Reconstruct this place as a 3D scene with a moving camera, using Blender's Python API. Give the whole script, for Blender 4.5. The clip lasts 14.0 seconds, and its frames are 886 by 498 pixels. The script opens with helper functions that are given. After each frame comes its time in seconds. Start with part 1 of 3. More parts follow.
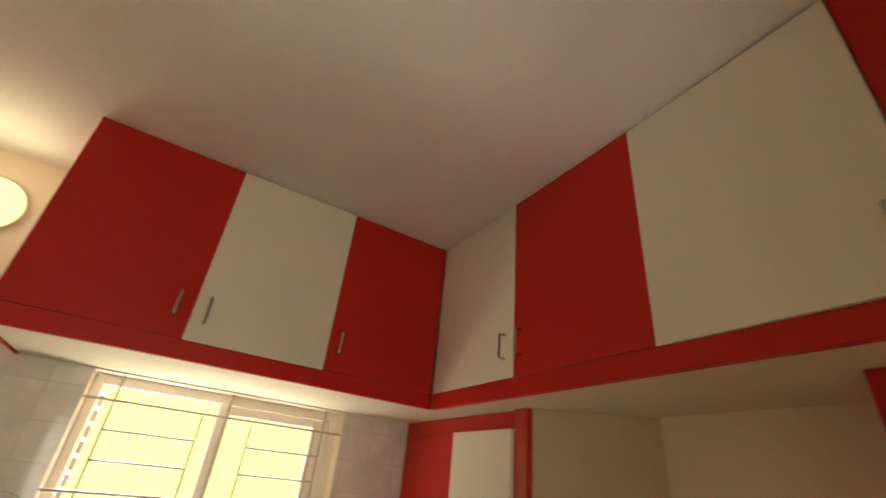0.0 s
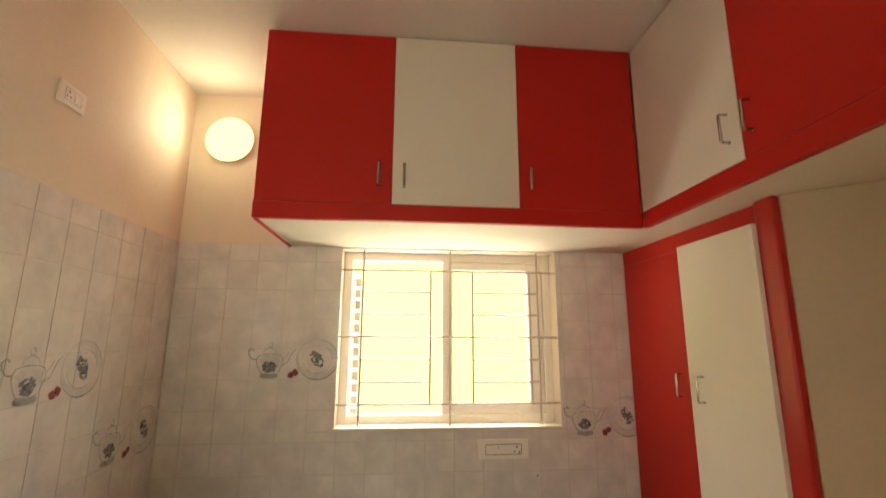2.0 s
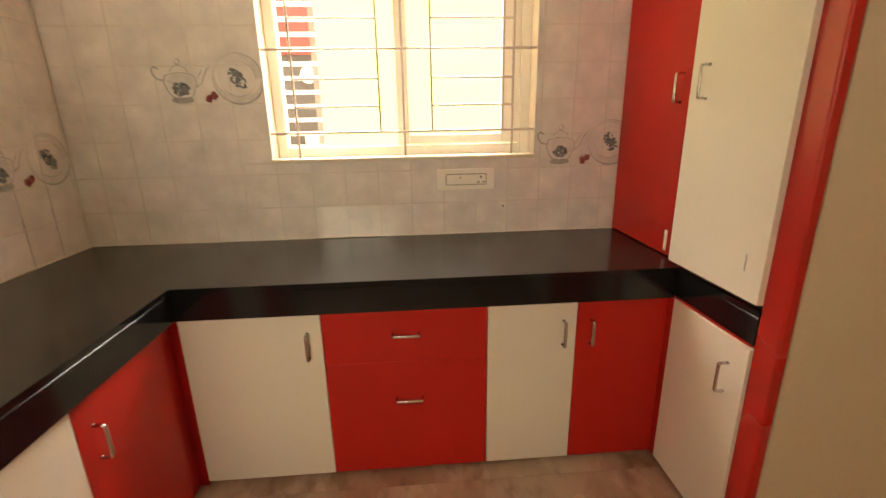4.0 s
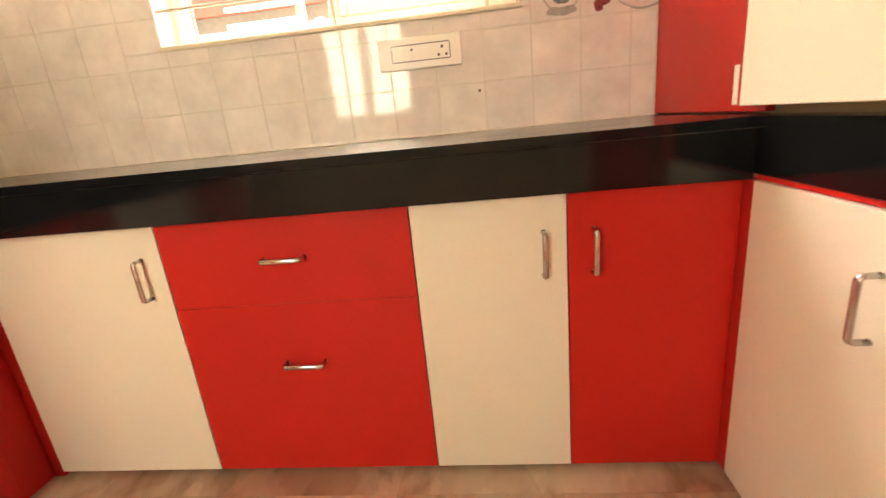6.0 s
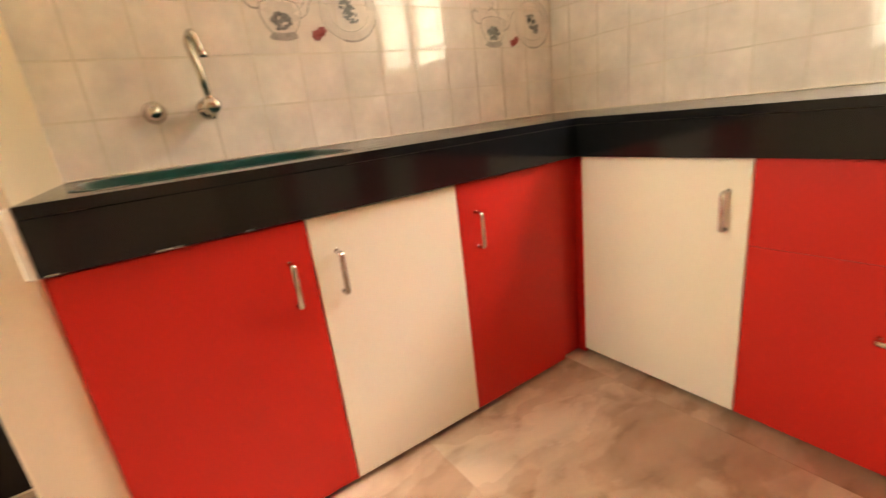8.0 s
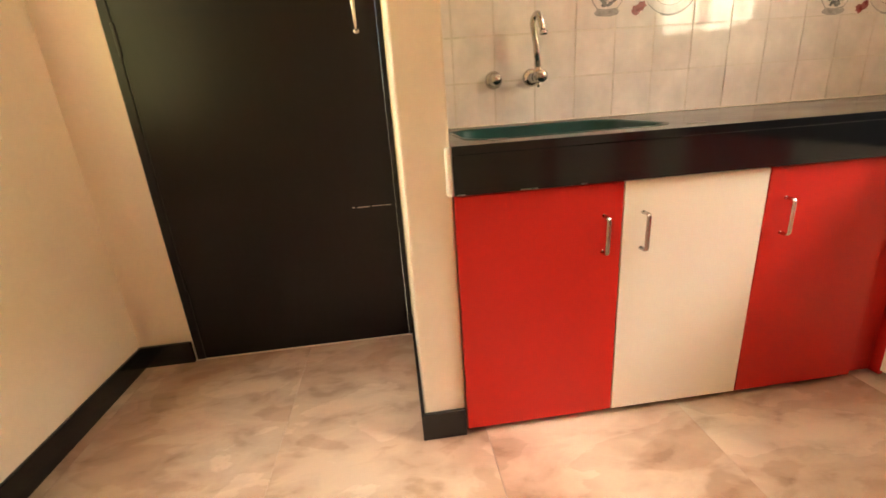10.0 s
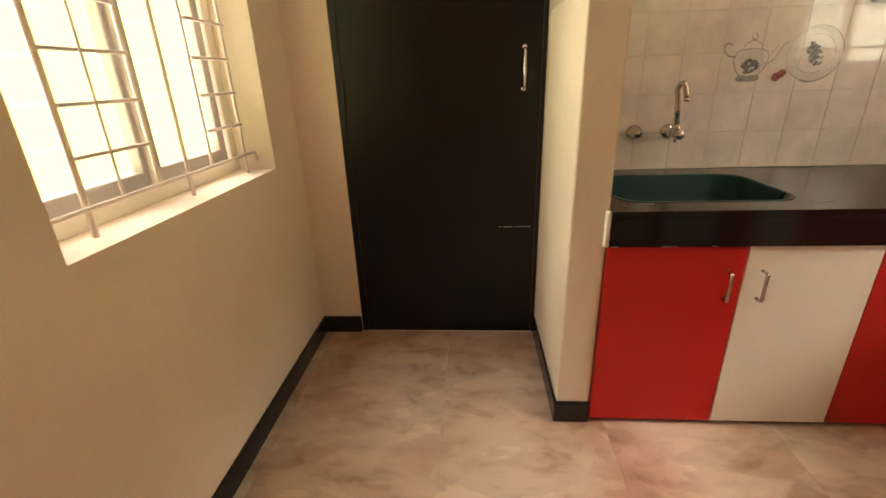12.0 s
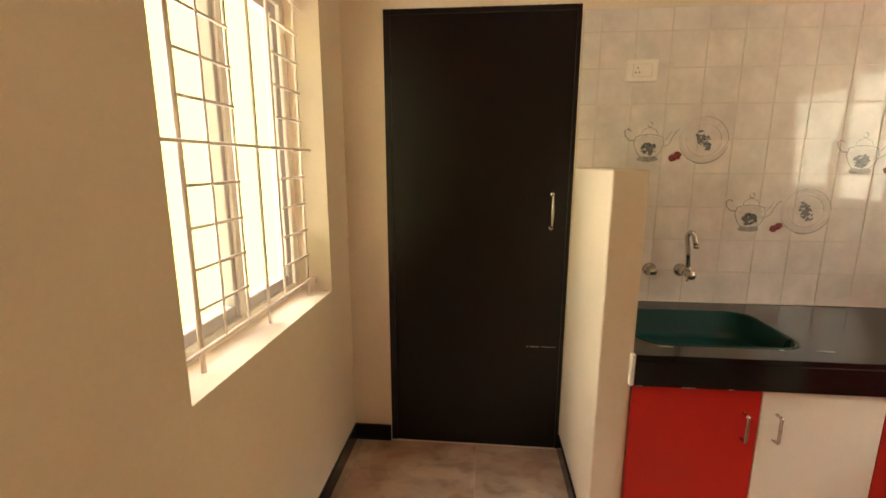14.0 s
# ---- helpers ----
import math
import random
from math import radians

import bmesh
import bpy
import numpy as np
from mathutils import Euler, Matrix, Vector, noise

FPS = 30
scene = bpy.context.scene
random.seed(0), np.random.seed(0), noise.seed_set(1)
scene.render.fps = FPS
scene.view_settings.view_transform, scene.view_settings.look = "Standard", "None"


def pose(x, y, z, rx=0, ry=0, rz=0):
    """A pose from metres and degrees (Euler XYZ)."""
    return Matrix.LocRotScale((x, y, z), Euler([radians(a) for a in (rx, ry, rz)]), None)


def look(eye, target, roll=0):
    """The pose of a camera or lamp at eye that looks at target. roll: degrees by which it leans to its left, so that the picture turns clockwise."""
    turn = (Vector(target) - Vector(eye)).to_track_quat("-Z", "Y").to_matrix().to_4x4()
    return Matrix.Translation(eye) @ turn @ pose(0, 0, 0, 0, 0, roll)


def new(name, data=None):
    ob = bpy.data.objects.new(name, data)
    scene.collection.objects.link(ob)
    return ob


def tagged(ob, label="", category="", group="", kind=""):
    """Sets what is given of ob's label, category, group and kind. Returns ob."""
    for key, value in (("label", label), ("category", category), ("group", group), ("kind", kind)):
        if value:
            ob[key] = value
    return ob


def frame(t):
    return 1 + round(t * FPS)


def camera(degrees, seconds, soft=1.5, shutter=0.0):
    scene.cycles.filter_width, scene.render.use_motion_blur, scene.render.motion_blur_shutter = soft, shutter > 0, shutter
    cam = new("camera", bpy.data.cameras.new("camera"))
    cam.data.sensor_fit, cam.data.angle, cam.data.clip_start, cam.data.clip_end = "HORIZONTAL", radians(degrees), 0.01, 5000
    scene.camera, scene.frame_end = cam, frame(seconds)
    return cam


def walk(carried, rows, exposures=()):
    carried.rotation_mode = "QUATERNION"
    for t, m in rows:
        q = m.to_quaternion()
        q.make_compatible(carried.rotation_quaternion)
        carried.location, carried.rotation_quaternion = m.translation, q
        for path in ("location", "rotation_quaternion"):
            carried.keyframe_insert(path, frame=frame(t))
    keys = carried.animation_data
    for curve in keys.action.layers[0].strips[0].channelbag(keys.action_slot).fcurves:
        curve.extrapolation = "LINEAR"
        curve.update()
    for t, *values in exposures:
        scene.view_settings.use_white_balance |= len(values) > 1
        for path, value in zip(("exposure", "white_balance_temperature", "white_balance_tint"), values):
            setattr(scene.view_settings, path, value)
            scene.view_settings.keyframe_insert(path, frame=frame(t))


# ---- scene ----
cam = camera(90.6, 14.0, shutter=0.35)
PATH = [
    (0, (0.484, -1.878, 1.773), (1.353, -0.352, 2.73), 6.2),
    (0.5, (0.504, -1.844, 1.75), (1.06, -0.165, 2.685), 3.8),
    (1, (0.522, -1.809, 1.714), (0.819, -0.015, 2.546), 3.3),
    (1.5, (0.553, -1.793, 1.681), (0.745, 0.099, 2.301), 1.3),
    (2, (0.544, -1.765, 1.631), (0.72, 0.189, 2.02), 0.3),
    (2.3, (0.547, -1.759, 1.605), (0.688, 0.221, 1.848), -0.0),
    (2.5, (0.561, -1.757, 1.581), (0.687, 0.233, 1.733), 0.1),
    (3, (0.606, -1.698, 1.51), (0.728, 0.294, 1.387), -0.1),
    (3.5, (0.688, -1.563, 1.429), (0.827, 0.394, 1.04), -0.6),
    (4, (0.813, -1.428, 1.328), (0.949, 0.487, 0.768), -1.1),
    (4.2, (0.878, -1.369, 1.288), (1.031, 0.541, 0.713), -1.7),
    (6.3, (1.248, -0.893, 0.84), (0.87, 0.991, 0.287), -6.6),
    (6.5, (1.194, -0.918, 0.837), (0.634, 0.924, 0.296), -5.5),
    (7, (1.1, -0.971, 0.847), (0.113, 0.676, 0.288), -5.0),
    (7.5, (0.97, -1.07, 0.862), (-0.338, 0.329, 0.285), -6.6),
    (8, (0.915, -1.14, 0.874), (-0.695, -0.107, 0.291), -7.0),
    (8.5, (0.871, -1.233, 0.881), (-0.898, -0.519, 0.282), -7.1),
    (9, (0.908, -1.305, 0.878), (-0.938, -0.826, 0.276), -5.4),
    (11.3, (1.203, -1.641, 1.101), (-0.659, -1.686, 0.372), -4.7),
    (11.5, (1.238, -1.668, 1.141), (-0.619, -1.747, 0.401), -4.3),
    (12, (1.313, -1.733, 1.212), (-0.543, -1.875, 0.483), -2.0),
    (12.5, (1.368, -1.783, 1.284), (-0.497, -1.953, 0.581), -0.8),
    (13, (1.402, -1.807, 1.354), (-0.498, -1.993, 0.758), 0.1),
    (13.5, (1.436, -1.829, 1.406), (-0.496, -2.011, 0.919), 0.0),
    (14, (1.464, -1.843, 1.454), (-0.49, -2.025, 1.073), 0.1),
]
walk(cam, [(t, look(eye, target, roll)) for t, eye, target, roll in PATH],
     exposures=((0, 0.05, 6450, 8), (2, 0.32, 6550, 9), (3, 0.5, 6900, 9), (4.2, 0.85, 7050, 10), (6.4, 1.85, 7000, 11), (7.5, 1.68, 7050, 11), (8.5, 1.78, 6900, 10),
               (9.2, 1.90, 6850, 10), (11.5, 1.08, 6800, 8), (12.5, 0.70, 6750, 9), (14, 0.78, 6750, 10)))

# ---- daylight and lamps ----
world = bpy.data.worlds.new("sky")
scene.world = world
world.use_nodes = True
wn = world.node_tree
sky = wn.nodes.new("ShaderNodeTexSky")
sky.sky_type, sky.sun_disc = 'NISHITA', False
sky.sun_elevation, sky.sun_rotation = radians(50), radians(90)
wn.links.new(sky.outputs[0], wn.nodes["Background"].inputs[0])
wn.nodes["Background"].inputs[1].default_value = 0.08

sun = new("sun", bpy.data.lights.new("sun", 'SUN'))
sun.data.energy, sun.data.angle, sun.data.color = 1.0, radians(10), (1, .9, .75)
sun.matrix_world = look((10, 0, 12), (0, 0, 0))


def area(name, eye, target, sx, sy, power, colour):
    lamp = new(name, bpy.data.lights.new(name, 'AREA'))
    lamp.data.shape, lamp.data.size, lamp.data.size_y = 'RECTANGLE', sx, sy
    lamp.data.energy, lamp.data.color = power, colour
    lamp.matrix_world = look(eye, target)
    return lamp


DAY = (1.0, 0.91, 0.82)
area("sky_light_north", (0.8, 3.1, 4.7), (0.8, 0.7, 1.6), 4.5, 3.0, 1000, DAY)
area("low_sky_light_north", (5.6, 3.3, 2.0), (5.6, 0.7, 2.0), 5.2, 3.4, 260, DAY)
area("sky_light_south", (-0.7, -5.2, 5.9), (0.0, -2.6, 1.5), 4.2, 3.0, 350, DAY)
area("low_sky_light_south", (-0.75, -5.4, 2.3), (-0.75, -2.6, 2.3), 3.4, 4.8, 330, DAY)
area("ground_bounce_north", (0.8, 1.9, 0.10), (0.8, 0.9, 1.7), 3.6, 1.3, 165, DAY)
area("ground_bounce_south", (0.1, -4.2, -0.7), (0.1, -2.8, 1.5), 4.0, 2.0, 240, DAY)

lamp_glow = new("lamp_light", bpy.data.lights.new("lamp_light", 'POINT'))
lamp_glow.data.energy, lamp_glow.data.color, lamp_glow.data.shadow_soft_size = 1.5, (1, .90, .60), 0.08
lamp_glow.matrix_world = pose(-0.410, 0.35, 2.67)
area("lamp_face_light", (-0.411, 0.515, 2.669), (-0.411, 0.0, 2.669), 0.21, 0.21, 1.2, (1, .90, .60)).data.shape = 'DISK'

# ---- materials ----
def mat(name, colour, rough=0.5, metal=0.0, grain=0.0, scale=30.0, blotch=0.0, blotch_scale=3.0, bump=0.0,
        coat=0.0, spec=0.5, ior=1.5, stretch=(1, 1, 1), vary=0.0, island=False):
    m = bpy.data.materials.new(name)
    m.use_nodes = True
    n, l = m.node_tree.nodes, m.node_tree.links
    p = n["Principled BSDF"]
    p.inputs["Roughness"].default_value = rough
    p.inputs["Metallic"].default_value = metal
    p.inputs["Coat Weight"].default_value = coat
    p.inputs["Coat Roughness"].default_value = 0.05
    p.inputs["Specular IOR Level"].default_value = spec
    p.inputs["IOR"].default_value = ior
    mp = n.new("ShaderNodeMapping")
    mp.inputs["Scale"].default_value = stretch
    geo = n.new("ShaderNodeNewGeometry")
    l.new(geo.outputs["Position"], mp.inputs[0])
    fine, big = n.new("ShaderNodeTexNoise"), n.new("ShaderNodeTexNoise")
    fine.inputs["Scale"].default_value, fine.inputs["Detail"].default_value = scale, 4
    big.inputs["Scale"].default_value, big.inputs["Detail"].default_value = blotch_scale, 3
    l.new(mp.outputs[0], fine.inputs["Vector"])
    l.new(mp.outputs[0], big.inputs["Vector"])

    def scaled(src, amount):
        r = n.new("ShaderNodeMapRange")
        r.inputs["From Min"].default_value, r.inputs["From Max"].default_value = 0.25, 0.75
        r.inputs["To Min"].default_value, r.inputs["To Max"].default_value = 1 - amount, 1 + amount
        l.new(src, r.inputs["Value"])
        return r.outputs[0]

    def mul(a, b):
        k = n.new("ShaderNodeMath")
        k.operation = 'MULTIPLY'
        l.new(a, k.inputs[0])
        l.new(b, k.inputs[1])
        return k.outputs[0]
    f = mul(scaled(fine.outputs[0], grain), scaled(big.outputs[0], blotch))
    if vary:
        info = n.new("ShaderNodeObjectInfo")
        r = n.new("ShaderNodeMapRange")
        r.inputs["To Min"].default_value, r.inputs["To Max"].default_value = 1 - vary, 1 + vary
        l.new(info.outputs["Random"], r.inputs["Value"])
        f = mul(f, r.outputs[0])
    v = n.new("ShaderNodeVectorMath")
    v.operation = 'SCALE'
    v.inputs[0].default_value = colour
    l.new(f, v.inputs["Scale"])
    l.new(v.outputs[0], p.inputs["Base Color"])
    rr = n.new("ShaderNodeMath")
    rr.operation = 'MULTIPLY'
    rr.inputs[1].default_value = rough
    l.new(scaled(big.outputs[0], 0.25), rr.inputs[0])
    l.new(rr.outputs[0], p.inputs["Roughness"])
    if bump:
        b = n.new("ShaderNodeBump")
        b.inputs["Strength"].default_value, b.inputs["Distance"].default_value = bump, 0.002
        l.new(fine.outputs[0], b.inputs["Height"])
        l.new(b.outputs[0], p.inputs["Normal"])
    return m


M_WALL = mat("cream_wall_paint", (0.79, 0.67, 0.525), 0.75, grain=0.02, scale=60, blotch=0.05, bump=0.12)
M_CEIL = mat("white_ceiling_paint", (0.74, 0.68, 0.60), 0.85, grain=0.02, scale=50, blotch=0.04, bump=0.1)
M_SLAB = mat("cream_slab_paint", (0.76, 0.68, 0.52), 0.8, grain=0.02, scale=50, blotch=0.05, bump=0.1)
M_RED = mat("red_laminate", (0.50, 0.017, 0.012), 0.42, grain=0.03, scale=220, blotch=0.05, blotch_scale=2, bump=0.03, spec=0.26)
M_STILE = mat("satin_red_laminate", (0.47, 0.017, 0.013), 0.30, grain=0.03, scale=220, blotch=0.05, blotch_scale=2, bump=0.03, spec=0.42)
M_WHITE = mat("ivory_laminate", (0.78, 0.72, 0.60), 0.42, grain=0.015, scale=220, blotch=0.03, blotch_scale=2, bump=0.03)
M_EDGE = mat("ivory_edge_band", (0.70, 0.58, 0.44), 0.5, blotch=0.03)
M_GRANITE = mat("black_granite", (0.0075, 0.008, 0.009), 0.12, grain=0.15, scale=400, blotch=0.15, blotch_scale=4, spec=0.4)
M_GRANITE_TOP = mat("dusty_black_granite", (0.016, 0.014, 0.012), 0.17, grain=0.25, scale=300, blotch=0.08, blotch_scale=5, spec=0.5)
M_SKIRT = mat("black_skirting_tile", (0.009, 0.009, 0.010), 0.2, grain=0.3, scale=300, blotch=0.2)
M_TILE = mat("glazed_wall_tile", (0.765, 0.715, 0.67), 0.045, grain=0.03, scale=40, blotch=0.13, blotch_scale=9, bump=0.008, vary=0.035, ior=1.46)
M_GROUT = mat("tile_grout", (0.68, 0.63, 0.56), 0.85, grain=0.08, scale=90, blotch=0.1)
M_PRINT = mat("grey_tile_print", (0.35, 0.33, 0.31), 0.3, grain=0.2, scale=200, blotch=0.2, blotch_scale=40)
M_PRINT_DARK = mat("dark_tile_print", (0.15, 0.155, 0.16), 0.3, grain=0.4, scale=130, blotch=0.4, blotch_scale=60)
M_PRINT_PALE = mat("pale_tile_print", (0.69, 0.645, 0.605), 0.15, grain=0.05, scale=100, blotch=0.08, blotch_scale=30)
M_PRINT_RED = mat("red_tile_print", (0.24, 0.04, 0.037), 0.3, grain=0.2, scale=150, blotch=0.2, blotch_scale=50)
M_DOOR = mat("dark_brown_door_paint", (0.0075, 0.0045, 0.0052), 0.38, grain=0.12, scale=60, blotch=0.15, blotch_scale=2, bump=0.03, spec=0.34, stretch=(1, 1, .15))
M_STEEL = mat("polished_steel", (0.56, 0.53, 0.50), 0.16, 1.0, grain=0.03, scale=80)
M_BRUSHED = mat("satin_steel", (0.55, 0.50, 0.46), 0.32, 1.0, grain=0.05, scale=120)
# One cream paint; the north bars' backlit darkness is put into their colour.
M_GRILLE_BACKLIT = mat("backlit_cream_grille_paint", (0.50, 0.41, 0.34), 0.4, grain=0.05, scale=80, blotch=0.08)
M_GRILLE_LIT = mat("lit_cream_grille_paint", (0.72, 0.61, 0.53), 0.4, grain=0.05, scale=80, blotch=0.08)
M_FRAME = mat("cream_window_frame", (0.86, 0.80, 0.70), 0.38, grain=0.02, scale=60, blotch=0.04)
M_SINK = mat("dark_green_sink", (0.001, 0.040, 0.036), 0.32, grain=0.15, scale=90, blotch=0.15, spec=0.25)
M_SMEAR = mat("dull_caulk_smear", (0.30, 0.28, 0.25), 0.6, grain=0.3, scale=150)
M_CAULK = mat("white_caulk", (0.80, 0.75, 0.66), 0.6, grain=0.1, scale=60)
M_PLASTIC = mat("ivory_plastic", (0.88, 0.84, 0.76), 0.35, blotch=0.02)
M_DARKP = mat("dark_plastic", (0.06, 0.05, 0.05), 0.4)
M_CARCASS = mat("cabinet_board", (0.30, 0.22, 0.15), 0.7, grain=0.1, scale=60)
# Darker copy of the frame cream: the south sashes' shade is in the colour.
M_SASH_SHADED = mat("shaded_window_sash", (0.46, 0.42, 0.40), 0.35, grain=0.02, scale=60, blotch=0.04)
M_SIDE = mat("olive_cream_paint", (0.58, 0.47, 0.31), 0.7, grain=0.02, scale=60, blotch=0.05, bump=0.12)
M_REFLECTED_RED = mat("reflected_red", (0.24, 0.045, 0.035), 0.6, grain=0.05, scale=60, blotch=0.1)
M_GREY = mat("grey_plaster", (0.09, 0.075, 0.068), 0.8, grain=0.1, scale=30, blotch=0.2)
M_POST = mat("pale_grey_plaster", (0.18, 0.15, 0.14), 0.8, grain=0.1, scale=30, blotch=0.15)
M_GROUND = mat("outside_ground", (0.35, 0.30, 0.24), 0.9, grain=0.1, scale=4, blotch=0.1)


def marble():
    m = bpy.data.materials.new("pink_marble_tile")
    m.use_nodes = True
    n, l = m.node_tree.nodes, m.node_tree.links
    p = n["Principled BSDF"]
    geo, info = n.new("ShaderNodeNewGeometry"), n.new("ShaderNodeObjectInfo")
    off = n.new("ShaderNodeVectorMath")
    off.operation = 'MULTIPLY_ADD'
    off.inputs[1].default_value = (1, 1, 1)
    l.new(geo.outputs["Position"], off.inputs[0])
    rnd = n.new("ShaderNodeVectorMath")
    rnd.operation = 'SCALE'
    rnd.inputs[0].default_value = (7, 5, 3)
    l.new(info.outputs["Random"], rnd.inputs["Scale"])
    l.new(rnd.outputs[0], off.inputs[2])
    mp = n.new("ShaderNodeMapping")
    mp.inputs["Rotation"].default_value = (0, 0, radians(9))
    mp.inputs["Scale"].default_value = (1.9, 1.0, 1.0)
    l.new(off.outputs[0], mp.inputs[0])
    a, b, c = (n.new("ShaderNodeTexNoise") for _ in range(3))
    for q, sc, d, dist in ((a, 1.3, 5, .5), (b, 6.0, 10, .35), (c, 2.6, 11, .3)):
        q.inputs["Scale"].default_value, q.inputs["Detail"].default_value, q.inputs["Distortion"].default_value = sc, d, dist
        l.new(mp.outputs[0], q.inputs["Vector"])

    def ramp(src, stops):
        r = n.new("ShaderNodeValToRGB")
        e = r.color_ramp.elements
        e[0].position, e[0].color = stops[0][0], (*stops[0][1], 1)
        e[1].position, e[1].color = stops[-1][0], (*stops[-1][1], 1)
        for pos, col in stops[1:-1]:
            e.new(pos).color = (*col, 1)
        l.new(src, r.inputs[0])
        return r.outputs[0]

    def mixed(kind, fac, one, two):
        m_ = n.new("ShaderNodeMix")
        m_.data_type, m_.blend_type = 'RGBA', kind
        m_.inputs[0].default_value = fac
        l.new(one, m_.inputs[6])
        l.new(two, m_.inputs[7])
        return m_
    base = ramp(a.outputs[0], ((.32, (.38, .232, .160)), (.43, (.43, .278, .196)), (.50, (.455, .322, .228)), (.57, (.51, .380, .276)), (.70, (.475, .378, .283))))
    mottle = ramp(b.outputs[0], ((.34, (.62, .55, .49)), (.42, (.90, .87, .85)), (.50, (1.0, 1.0, 1.0)), (.56, (1.10, 1.10, 1.10))))
    one = mixed('MULTIPLY', 0.75, base, mottle)
    vein = ramp(c.outputs[0], ((.40, (.80, .72, .66)), (.425, (1, .98, .96)), (.535, (1, 1, 1)), (.548, (1.22, 1.25, 1.28))))
    two = mixed('MULTIPLY', 0.7, one.outputs[2], vein)
    l.new(two.outputs[2], p.inputs["Base Color"])
    p.inputs["Roughness"].default_value = 0.28
    return m


M_MARBLE = marble()


def glow(name, colour, strength):
    m = bpy.data.materials.new(name)
    m.use_nodes = True
    p = m.node_tree.nodes["Principled BSDF"]
    p.inputs["Base Color"].default_value = (0, 0, 0, 1)
    p.inputs["Roughness"].default_value = 1
    p.inputs["Specular IOR Level"].default_value = 0
    p.inputs["Emission Color"].default_value = (*colour, 1)
    p.inputs["Emission Strength"].default_value = strength
    return m


M_SKY = glow("bright_hazy_sky", (1.0, 0.96, 0.32), 1.7)
M_LAMP = glow("lamp_diffuser_glow", (1.0, 0.97, 0.42), 1.4)


def glass(name, tint, gloss):
    m = bpy.data.materials.new(name)
    m.use_nodes = True
    n, l = m.node_tree.nodes, m.node_tree.links
    n.remove(n["Principled BSDF"])
    t, g, x = n.new("ShaderNodeBsdfTransparent"), n.new("ShaderNodeBsdfGlossy"), n.new("ShaderNodeMixShader")
    t.inputs[0].default_value = (*tint, 1)
    g.inputs["Roughness"].default_value = 0.01
    x.inputs[0].default_value = gloss
    l.new(t.outputs[0], x.inputs[1])
    l.new(g.outputs[0], x.inputs[2])
    l.new(x.outputs[0], n["Material Output"].inputs[0])
    return m


M_GLASS = glass("clear_window_glass", (1.0, 1.0, 1.0), 0.03)

# ---- mesh helpers ----
def thing(name, at=(0, 0, 0), label="", category="", group="", kind="", rz=0):
    ob = new(name)
    ob.empty_display_size = 0.05
    ob.matrix_world = pose(*at, 0, 0, rz)
    return tagged(ob, label, category, group, kind)


def link(name, me, material, parent=None, label=""):
    if material is not None and not me.materials:
        me.materials.append(material)
    ob = new(name, me)
    if parent is not None:
        ob.parent = parent
    return tagged(ob, label)


def part(name, bm, material, parent=None, label="", smooth=False):
    me = bpy.data.meshes.new(name)
    bm.normal_update()
    bm.to_mesh(me)
    bm.free()
    if smooth:
        for f in me.polygons:
            f.use_smooth = True
    return link(name, me, material, parent, label)


def box(bm, x0, x1, y0, y1, z0, z1, bevel=0.0, seg=1):
    r = bmesh.ops.create_cube(bm, size=1, matrix=Matrix.Translation(((x0 + x1) / 2, (y0 + y1) / 2, (z0 + z1) / 2))
                              @ Matrix.Diagonal((abs(x1 - x0), abs(y1 - y0), abs(z1 - z0), 1)))
    if bevel:
        edges = list({e for v in r["verts"] for e in v.link_edges})
        bmesh.ops.bevel(bm, geom=edges, offset=bevel, segments=seg, affect='EDGES', profile=0.5)
    return bm


def boxes(*rows, bevel=0.0, seg=1):
    bm = bmesh.new()
    for r in rows:
        box(bm, *r, bevel=bevel, seg=seg)
    return bm


def tube(bm, points, radius, sides=8, caps=True):
    pts = [Vector(p) for p in points]
    rings, up = [], None
    for i, p in enumerate(pts):
        d = (pts[min(i + 1, len(pts) - 1)] - pts[max(i - 1, 0)]).normalized()
        if up is None:
            up = d.orthogonal().normalized()
        up = (up - d * up.dot(d)).normalized()
        side = d.cross(up)
        rad = radius[i] if isinstance(radius, (list, tuple)) else radius
        rings.append([bm.verts.new(p + (up * math.cos(a) + side * math.sin(a)) * rad)
                      for a in (math.tau * k / sides for k in range(sides))])
    for a, b in zip(rings, rings[1:]):
        for k in range(sides):
            bm.faces.new((a[k], a[(k + 1) % sides], b[(k + 1) % sides], b[k]))
    if caps:
        bm.faces.new(rings[0][::-1])
        bm.faces.new(rings[-1])
    return bm


def lathe(bm, profile, place, axis, sides=20):
    """profile: (along, radius) rows, along axis from place."""
    place, axis = Vector(place), Vector(axis).normalized()
    return tube(bm, [place + axis * a for a, _ in profile], [r for _, r in profile], sides)


def cyl_between(bm, a, b, r, sides=8):
    return tube(bm, [a, b], r, sides)


def rounded(x0, x1, y0, y1, r, n=6):
    out = []
    for cx, cy, s in ((x1 - r, y1 - r, 0), (x0 + r, y1 - r, 90), (x0 + r, y0 + r, 180), (x1 - r, y0 + r, 270)):
        out += [(cx + r * math.cos(radians(s + 90 * k / n)), cy + r * math.sin(radians(s + 90 * k / n))) for k in range(n + 1)]
    return out


